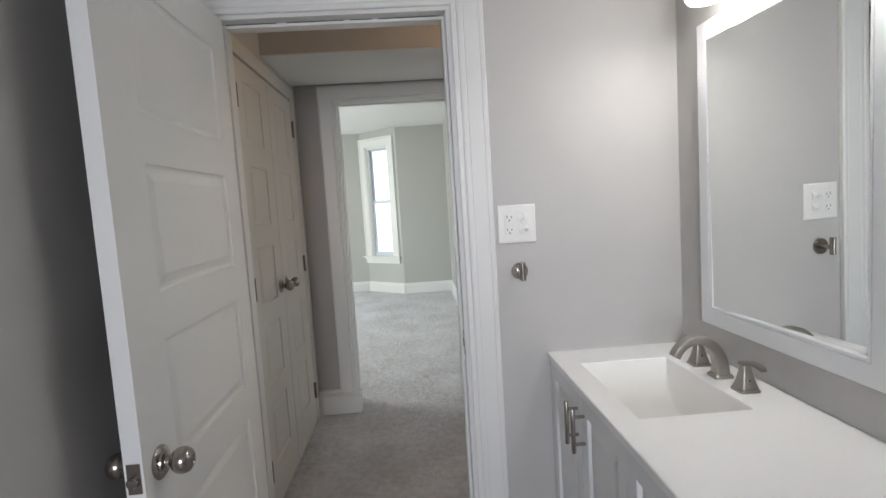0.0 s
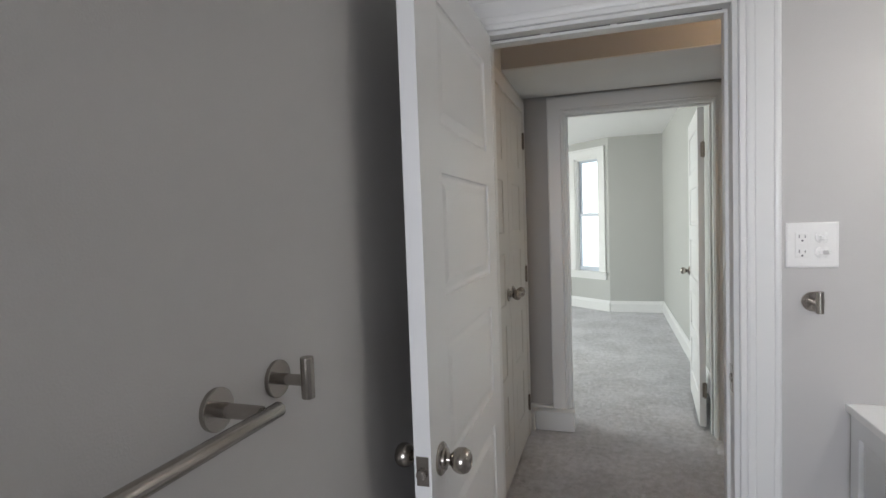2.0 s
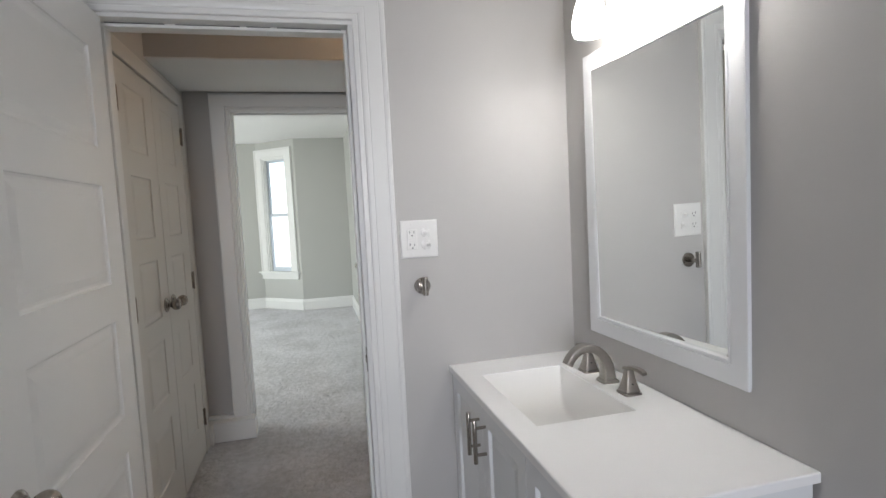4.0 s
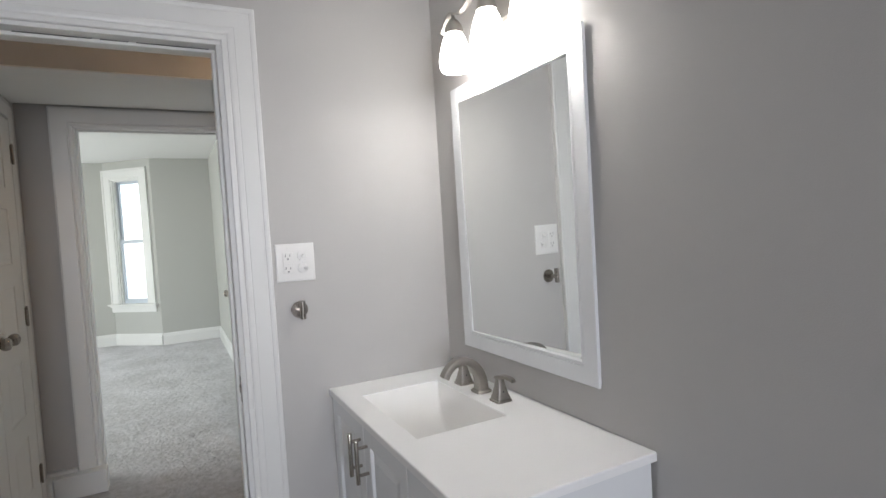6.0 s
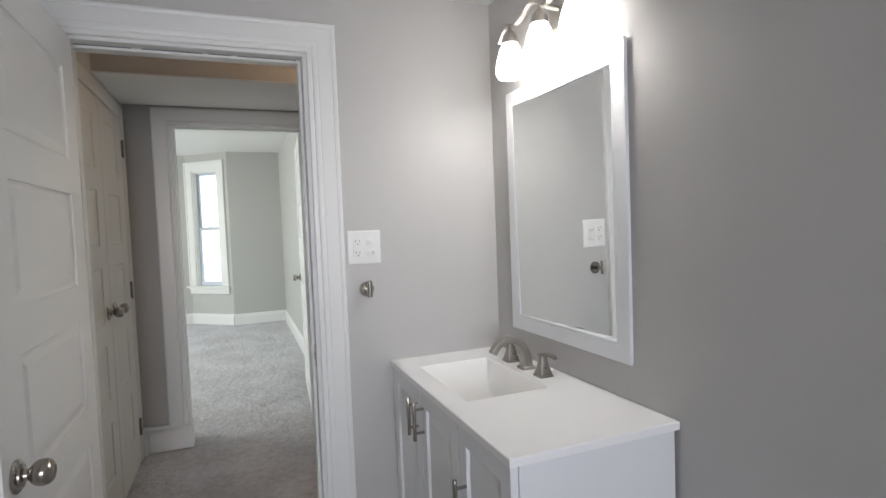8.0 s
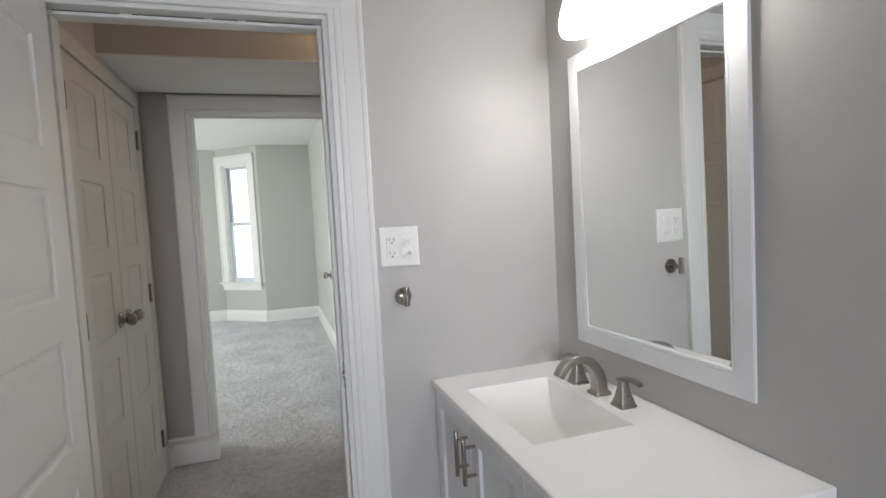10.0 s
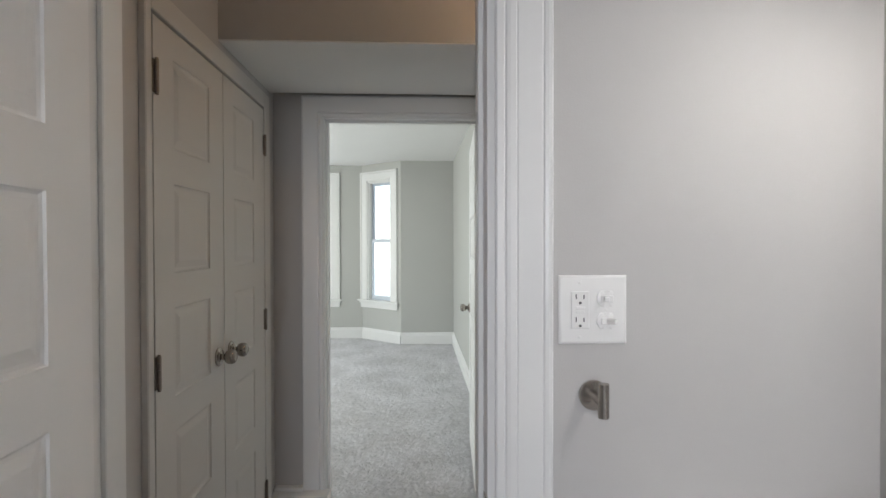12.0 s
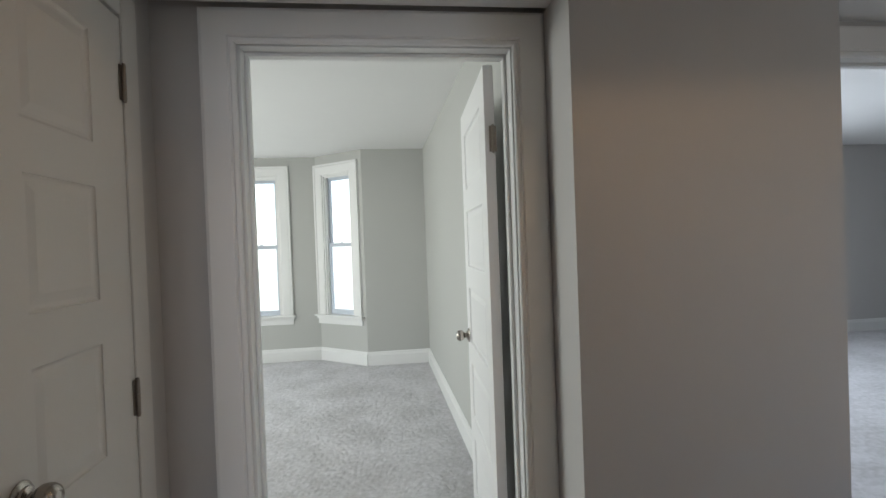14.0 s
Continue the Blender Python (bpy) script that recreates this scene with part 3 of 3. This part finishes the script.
CF = 0.577
TOP = VZ - 0.021
for name, span in (("side_panel", (CF + 0.02, VX1 - 0.002, VY0 + 0.010, VY0 + 0.028, 0.10, TOP)), ("side_panel", (CF + 0.02, VX1 - 0.002, VY1 - 0.022, VY1 - 0.004, 0.10, TOP)),
                   ("floor_panel", (CF + 0.02, VX1 - 0.002, VY0 + 0.028, VY1 - 0.022, 0.10, 0.118)), ("back_panel", (VX1 - 0.010, VX1 - 0.002, VY0 + 0.028, VY1 - 0.022, 0.118, TOP)),
                   ("top_rail", (CF + 0.02, CF + 0.038, VY0 + 0.028, VY1 - 0.022, VZ - 0.075, TOP)), ("toe_kick", (CF + 0.07, CF + 0.085, VY0 + 0.012, VY1 - 0.004, 0, 0.10))):
    part(name, local(vanity, boxes(span)), M_CABINET, vanity)


def shaker(y0, y1, z0, z1):
    bm = bmesh.new()
    steps = ((0, 0), (0.048, 0), (0.051, 0.003), (0.055, 0.009), (0.060, 0.009), (0.080, 0.004))
    loops = [[(0.019, y0, z0), (0.019, y1, z0), (0.019, y1, z1), (0.019, y0, z1)]] + [[(d, y0 + s, z0 + s), (d, y1 - s, z0 + s), (d, y1 - s, z1 - s), (d, y0 + s, z1 - s)] for s, d in steps]
    rings(bm, loops)
    return bm


def bar_pull(parent, y, z, length=0.123):
    bm = lathe([(0.001, 0), (0.0055, 0), (0.006, 0.001), (0.006, length - 0.001), (0.0055, length), (0.001, length)], 14, pose(-0.032, y, z - length / 2))
    for dz in (-0.038, 0.038):
        bm = merge(bm, lathe([(0.001, 0), (0.0045, 0), (0.0045, 0.030), (0.001, 0.030)], 10, pose(0.0, y, z + dz, 0, -90, 0)))
    part("handle", bm, M_NICKEL, parent, label="brushed nickel bar handle", smooth=True)


for y0, y1, hy in ((2.018, VY1 - 0.010, 2.045), (1.708, 2.014, 1.987), (VY0 + 0.014, 1.704, 1.660)):
    d = part("cabinet_door", shaker(y0 - (VY0 + VY1) / 2, y1 - (VY0 + VY1) / 2, 0.125, VZ - 0.026), M_CABINET, vanity, m=pose(CF - VX1, 0, 0))
    bar_pull(d, hy - (VY0 + VY1) / 2, 0.703 if hy > 1.7 else 0.600)

BAS = (0.638, 0.906, 1.776, 2.193)


def outline(inset, z):
    """The slab's edge; its back follows the wall, which stands out of square."""
    w = math.tan(radians(OUT)) * (VY1 - VY0) - 0.002
    return [(VX0 + inset, VY0 + inset, z), (VX1 + w, VY0 + inset, z), (VX1 - 0.001, VY1 - 0.001, z), (VX0 + inset, VY1 - 0.001, z)]


def countertop():
    """The slab with its rectangular hole."""
    bm = bmesh.new()
    x0, x1, y0, y1 = BAS
    V = bm.verts.new
    loops = [outline(0.006, VZ - 0.021), outline(0, VZ - 0.020), outline(0, VZ - 0.003), outline(0.001, VZ - 0.001), outline(0.003, VZ),
             [(x0 - 0.001, y0 - 0.001, VZ), (x1 + 0.001, y0 - 0.001, VZ), (x1 + 0.001, y1 + 0.001, VZ), (x0 - 0.001, y1 + 0.001, VZ)],
             [(x0, y0, VZ - 0.0007), (x1, y0, VZ - 0.0007), (x1, y1, VZ - 0.0007), (x0, y1, VZ - 0.0007)],
             [(x0, y0, VZ - 0.006), (x1, y0, VZ - 0.006), (x1, y1, VZ - 0.006), (x0, y1, VZ - 0.006)]]
    rings(bm, loops, False)
    return bm


def bowl():
    """Scooped from end to end, with steep front and back."""
    bm = bmesh.new()
    x0, x1, y0, y1 = BAS
    n, rows = 44, []
    top = VZ - 0.0035
    for k in range(n + 1):
        u = -math.cos(math.pi * k / n)
        y = (y0 + y1) / 2 + u * (y1 - y0) / 2
        d = 0.117 * (1 - abs(u) ** 2.5)
        a, b = x0 + 0.30 * d, x1 - 0.40 * d
        row = [(x0, y, top), (x0 + 0.27 * d, y, top - d * 0.90), (a + 0.004 * min(1, d * 20), y, top - d * 0.97), (a + 0.012 * min(1, d * 20), y, top - d * 0.995)]
        row += [((a + b) / 2, y, top - d)]
        row += [(b - 0.010 * min(1, d * 20), y, top - d * 0.995), (b - 0.003 * min(1, d * 20), y, top - d * 0.97), (x1 - 0.36 * d, y, top - d * 0.90), (x1, y, top)]
        rows.append([bm.verts.new(p) for p in row])
    for a, b in zip(rows, rows[1:]):
        for i in range(len(a) - 1):
            bm.faces.new((a[i], a[i + 1], b[i + 1], b[i]))
    return bm


sink = part("countertop", countertop(), M_COUNTER, None, "glossy white moulded vanity top with a sunken rectangular basin", "countertop")
part("basin", bowl(), M_BASIN, sink, smooth=True)
part("drain", lathe([(0.001, 0), (0.026, 0), (0.027, 0.002), (0.024, 0.004), (0.019, 0.003), (0.018, 0.0015), (0.0165, 0.0015), (0.0155, 0.006), (0.010, 0.009), (0.001, 0.010)], 28, pose(0.820, 1.985, VZ - 0.1215)), M_FAUCET, sink, label="brushed nickel pop-up drain", smooth=True)


def square_loop(cx, cy, hx, hy, z, r=0.3, n=3):
    pts = []
    for sx, sy, a0 in ((1, 1, 0), (-1, 1, 90), (-1, -1, 180), (1, -1, 270)):
        rx, ry = hx * r, hy * r
        for i in range(n + 1):
            a = radians(a0 + 90 * i / n)
            pts.append((cx + sx * (hx - rx) + rx * math.cos(a), cy + sy * (hy - ry) + ry * math.sin(a), z))
    return pts


def plinth(h=0.066, hx=0.025):
    bm = bmesh.new()
    rings(bm, [square_loop(0, 0, s * hx, s * hx, z) for s, z in ((1.04, 0), (1.04, 0.005), (0.88, 0.0065), (0.88, 0.008), (0.92, 0.0095), (0.74, 0.022), (0.52, 0.044), (0.44, h - 0.008), (0.42, h), (0.2, h + 0.001))])
    return bm


def faucet():
    f = root("faucet", pose(0.960, 1.996, VZ), "brushed nickel arched faucet with two lever handles on the countertop", "faucet")
    bm = bmesh.new()
    loops = []
    n = 22
    for i in range(n + 1):
        u = i / n
        if u < 0.12:
            c, t = Vector((0, 0, u / 0.12 * 0.020)), 0.0
        else:
            v = (u - 0.12) / 0.88
            t = v * 150
            c = Vector((-0.068 + 0.068 * math.cos(radians(t)), 0, 0.020 + 0.087 * math.sin(radians(t))))
        hx = 0.0190 - 0.008 * min(1, u * 1.6)
        hy = 0.0190 - 0.0045 * u
        rot = Matrix.Rotation(-radians(t), 3, "Y")
        loops.append([c + rot @ Vector((p[0], p[1], 0)) for p in square_loop(0, 0, hx, hy, 0, 0.28)])
    rings(bm, loops)
    part("spout", bm, M_FAUCET, f, smooth=True)
    bm = bmesh.new()
    rings(bm, [square_loop(0, 0, s, s, z) for s, z in ((0.026, 0), (0.026, 0.005), (0.0235, 0.008), (0.021, 0.010))])
    part("spout_base", bm, M_FAUCET, f, smooth=True)
    for dy, turn in ((0.108, 95), (-0.108, -82)):
        h = part("handle", plinth(), M_FAUCET, f, smooth=True, m=pose(0, dy, 0))
        bm = bmesh.new()
        L = [(-0.014, 0.068, 0.011), (0.0, 0.072, 0.012), (0.02, 0.075, 0.0105), (0.040, 0.075, 0.009), (0.054, 0.072, 0.0085), (0.060, 0.069, 0.008)]
        rings(bm, [[(x, -w, z - 0.004), (x, w, z - 0.004), (x, w * 0.85, z + 0.004), (x, -w * 0.85, z + 0.004)] for x, z, w in L])
        part("index_mark", lathe([(0.0005, 0), (0.0022, 0), (0.0020, 0.0012), (0.0005, 0.0014)], 12, pose(0, -0.0172, 0.030, 98, 0, 0)), M_DARK, h, label="small dark temperature mark")
        part("lever", bm, M_FAUCET, h, smooth=True, m=pose(0, 0, 0, 0, 0, turn))
    return f


faucet()

# mirror
MY0, MY1, MZ0, MZ1 = 1.551, 2.193, 0.922, 1.800
mirror = root("mirror", pose(BX1 + math.sin(radians(OUT)) * (BY1 - (MY0 + MY1) / 2), (MY0 + MY1) / 2, MZ0, 0, 0, OUT), "large wall mirror in a wide white painted frame above the vanity", "mirror")
MF = [(-0.006, 0.0), (-0.006, 0.007), (0, 0.0075), (0, 0.0148), (-0.0015, 0.016), (-0.046, 0.016), (-0.0475, 0.013), (-0.0495, 0.0155), (-0.055, 0.0155), (-0.0565, 0.0145), (-0.057, 0.001)]
bm = bmesh.new()
cy = (MY0 + MY1) / 2
rings(bm, [[(-v, y + sy * u - cy, z + sz * u - MZ0) for u, v in MF] for y, z, sy, sz in ((MY0, MZ0, -1, -1), (MY0, MZ1, -1, 1), (MY1, MZ1, 1, 1), (MY1, MZ0, 1, -1), (MY0, MZ0, -1, -1))], False)
part("frame", bm, M_CABINET, mirror)
hz = (MZ1 - MZ0) / 2
part("glass", boxes((-0.001, 0.001, MY0 + 0.053 - cy, MY1 - 0.053 - cy, 0.053 - hz, hz - 0.053)), M_MIRROR, mirror, m=pose(-0.0078, 0, hz, 0, -0.45, 1.35))


def vanity_light():
    """Three bell shades under a waving bar."""
    f = root("vanity_light", pose(BX1 + 0.010, 1.842, 1.962, 0, 0, OUT), "wavy brushed nickel wall lamp with three lit frosted bell shades", "wall lamp")
    part("back_plate", boxes((-0.022, 0, -0.055, 0.055, -0.040, 0.070), bevel=0.006, seg=2), M_LAMP, f, smooth=True)
    for dy in (-0.03, 0.03):
        part("screw", lathe([(0.001, 0), (0.006, 0), (0.005, 0.004), (0.001, 0.005)], 14, pose(-0.022, dy, 0.03, 0, -90, 0)), M_LAMP, f, smooth=True)
    bm = bmesh.new()
    loops = []
    for i in range(61):
        y = 0.25 - 0.50 * i / 60
        z = 0.030 + 0.015 * math.sin(2 * math.pi * y / 0.185) * (1 if abs(y) < 0.185 else 0.4) - 0.045 * (max(0, abs(y) - 0.190) / 0.06) ** 1.5
        loops.append([(-0.090 + 0.0125 * math.cos(a), y, z + 0.0055 * math.sin(a)) for a in (2 * math.pi * k / 12 for k in range(12))])
    rings(bm, loops)
    part("bar", bm, M_LAMP, f, smooth=True)
    part("arm", lathe([(0.001, 0), (0.008, 0), (0.008, 0.070), (0.001, 0.070)], 12, pose(-0.020, 0, 0.02, 0, -84, 0)), M_LAMP, f, smooth=True)
    for dy in (0.185, 0.0, -0.185):
        part("socket_cap", lathe([(0.001, 0.030), (0.005, 0.029), (0.006, 0.012), (0.013, 0.006), (0.024, -0.008), (0.029, -0.024), (0.030, -0.034), (0.026, -0.036), (0.001, -0.036)], 22, pose(-0.090, dy, 0)), M_LAMP, f, smooth=True)
        part("bulb", lathe([(0.001, -0.1385), (0.033, -0.1385), (0.037, -0.142), (0.034, -0.148), (0.001, -0.151)], 20, pose(-0.090, dy, 0)), M_BULB, f, smooth=True)
        part("shade", lathe([(0.001, -0.035), (0.027, -0.036), (0.035, -0.052), (0.043, -0.078), (0.0485, -0.103), (0.0505, -0.120), (0.049, -0.136), (0.044, -0.147), (0.040, -0.148), (0.039, -0.140), (0.001, -0.138)], 26, pose(-0.090, dy, 0)), M_SHADE, f, smooth=True)
    return f


vanity_light()


# outlet and switch plate
def plate():
    x0, x1, z0, z1, y = 0.4265, 0.5505, 1.1890, 1.3125, BY1
    w, h = x1 - x0, z1 - z0
    p = root("switch_plate", pose(x0, y, z0), "white two-gang wall plate with an outlet and two stacked switches", "switch plate")
    bm = bmesh.new()
    rings(bm, [[(s, -d, s), (w - s, -d, s), (w - s, -d, h - s), (s, -d, h - s)] for s, d in ((0, 0), (0, 0.003), (0.0035, 0.0062), (0.006, 0.0066))])
    part("plate", bm, M_PLASTIC, p, smooth=True)
    cx, cz = 0.038, h / 2
    o = part("outlet", boxes((cx - 0.0165, cx + 0.0165, -0.0085, -0.006, cz - 0.0335, cz + 0.0335), bevel=0.001), M_PLASTIC, p)
    for s in (1, -1):
        z = cz + s * 0.0205
        part("socket", boxes((cx - 0.0085, cx - 0.0065, -0.0092, -0.0084, z - 0.001, z + 0.008), (cx + 0.0055, cx + 0.0075, -0.0092, -0.0084, z - 0.001, z + 0.0065)), M_SLOT, o, label="dark outlet slots")
        part("ground_hole", lathe([(0.001, 0), (0.0026, 0), (0.0026, 0.0008), (0.001, 0.0008)], 12, pose(cx, -0.0084, z - 0.008, 90, 0, 0)), M_SLOT, o, label="round dark hole")
    part("test_button", boxes((cx - 0.008, cx + 0.008, -0.0098, -0.0085, cz + 0.001, cz + 0.006), (cx - 0.008, cx + 0.008, -0.0098, -0.0085, cz - 0.006, cz - 0.001), bevel=0.0006), M_PLASTIC, o)
    cx = 0.0855
    for s in (1, -1):
        z = cz + s * 0.0200
        disc = lathe([(0.001, 0), (0.0175, 0), (0.0170, 0.0030), (0.0155, 0.0036), (0.001, 0.0036)], 40, pose(cx, -0.006, z, 90, 0, 0))
        for v in disc.verts:
            v.co.x, v.co.z = min(v.co.x, cx + 0.0125), z + max(-0.0145, min(0.0145, v.co.z - z))
        sw = part("switch", disc, M_PLASTIC, p, smooth=True)
        part("switch_body", boxes((cx - 0.010, cx + 0.012, -0.0125, -0.009, z - 0.0062, z + 0.0062), bevel=0.001), M_PLASTIC, sw)
        m = pose(cx - 0.001 if s > 0 else cx + 0.003, -0.010, z, 0, 0, -14 if s > 0 else 38)
        part("toggle", boxes((-0.0045, 0.0045, -0.016, 0.002, -0.0045, 0.0045), bevel=0.0014), M_PLASTIC, sw, m=m)
    for sx, sz in ((0.038, h - 0.013), (0.038, 0.013), (0.0855, cz)):
        part("screw", lathe([(0.001, 0), (0.003, 0), (0.0028, 0.001), (0.001, 0.0013)], 12, pose(sx, -0.0062, sz, 90, 0, 0)), M_PLASTIC, p)


plate()


def robe_hook(m, label):
    """A rose, a post and an upright cylinder; it stands off along its own -y."""
    h = root("robe_hook", m, label, "hook", group="towel hooks")
    part("rose", lathe([(0.001, 0), (0.0268, 0), (0.0272, 0.001), (0.0272, 0.006), (0.0262, 0.0072), (0.001, 0.0076)], 30, pose(0, 0, 0, 90, 0, 0)), M_NICKEL, h, smooth=True)
    part("post", lathe([(0.001, 0), (0.0082, 0), (0.0082, 0.050), (0.001, 0.050)], 18, pose(0, -0.006, 0, 90, 0, 0)), M_NICKEL, h, smooth=True)
    part("peg", lathe([(0.001, -0.031), (0.0088, -0.031), (0.0097, -0.030), (0.0097, 0.027), (0.0088, 0.028), (0.001, 0.028)], 22, pose(0, -0.053, 0.006)), M_NICKEL, h, smooth=True)


robe_hook(pose(0.491, BY1, 1.096), "brushed nickel cylinder robe hook below the switch plate")
robe_hook(pose(BX0, 1.314, 1.126, 0, 0, 90), "brushed nickel cylinder robe hook beside the towel bar")


def towel_bar():
    b = root("towel_bar", pose(BX0, 1.19, 1.124), "brushed nickel towel bar on two round posts on the grey wall", "towel bar")
    for dy in (0.0, -0.56):
        part("rose", lathe([(0.001, 0), (0.0268, 0), (0.0272, 0.001), (0.0272, 0.006), (0.0262, 0.0072), (0.001, 0.0076)], 30, pose(0, dy, 0, 0, 90, 0)), M_NICKEL, b, smooth=True)
        part("post", lathe([(0.001, 0), (0.0095, 0), (0.009, 0.062), (0.001, 0.062)], 18, pose(0.006, dy, 0, 0, 90, 0)), M_NICKEL, b, smooth=True)
    part("bar", lathe([(0.001, 0), (0.0085, 0), (0.0095, 0.002), (0.0095, 0.618), (0.0085, 0.62), (0.001, 0.62)], 22, pose(0.072, 0.030, -0.004, 90, 0, 0)), M_NICKEL, b, smooth=True)


towel_bar()

lamp = root("ceiling_light", pose(0.86, 2.98, HZ), "small lit ceiling light with a warm glass globe", "ceiling light")
part("rim", lathe([(0.001, 0), (0.075, 0), (0.075, -0.02), (0.065, -0.04), (0.045, -0.07), (0.001, -0.07)], 32), M_NICKEL, lamp, smooth=True)
part("diffuser", lathe([(0.040, -0.070), (0.060, -0.09), (0.066, -0.115), (0.058, -0.14), (0.035, -0.158), (0.001, -0.165)], 32), M_HALL_LAMP, lamp, smooth=True)
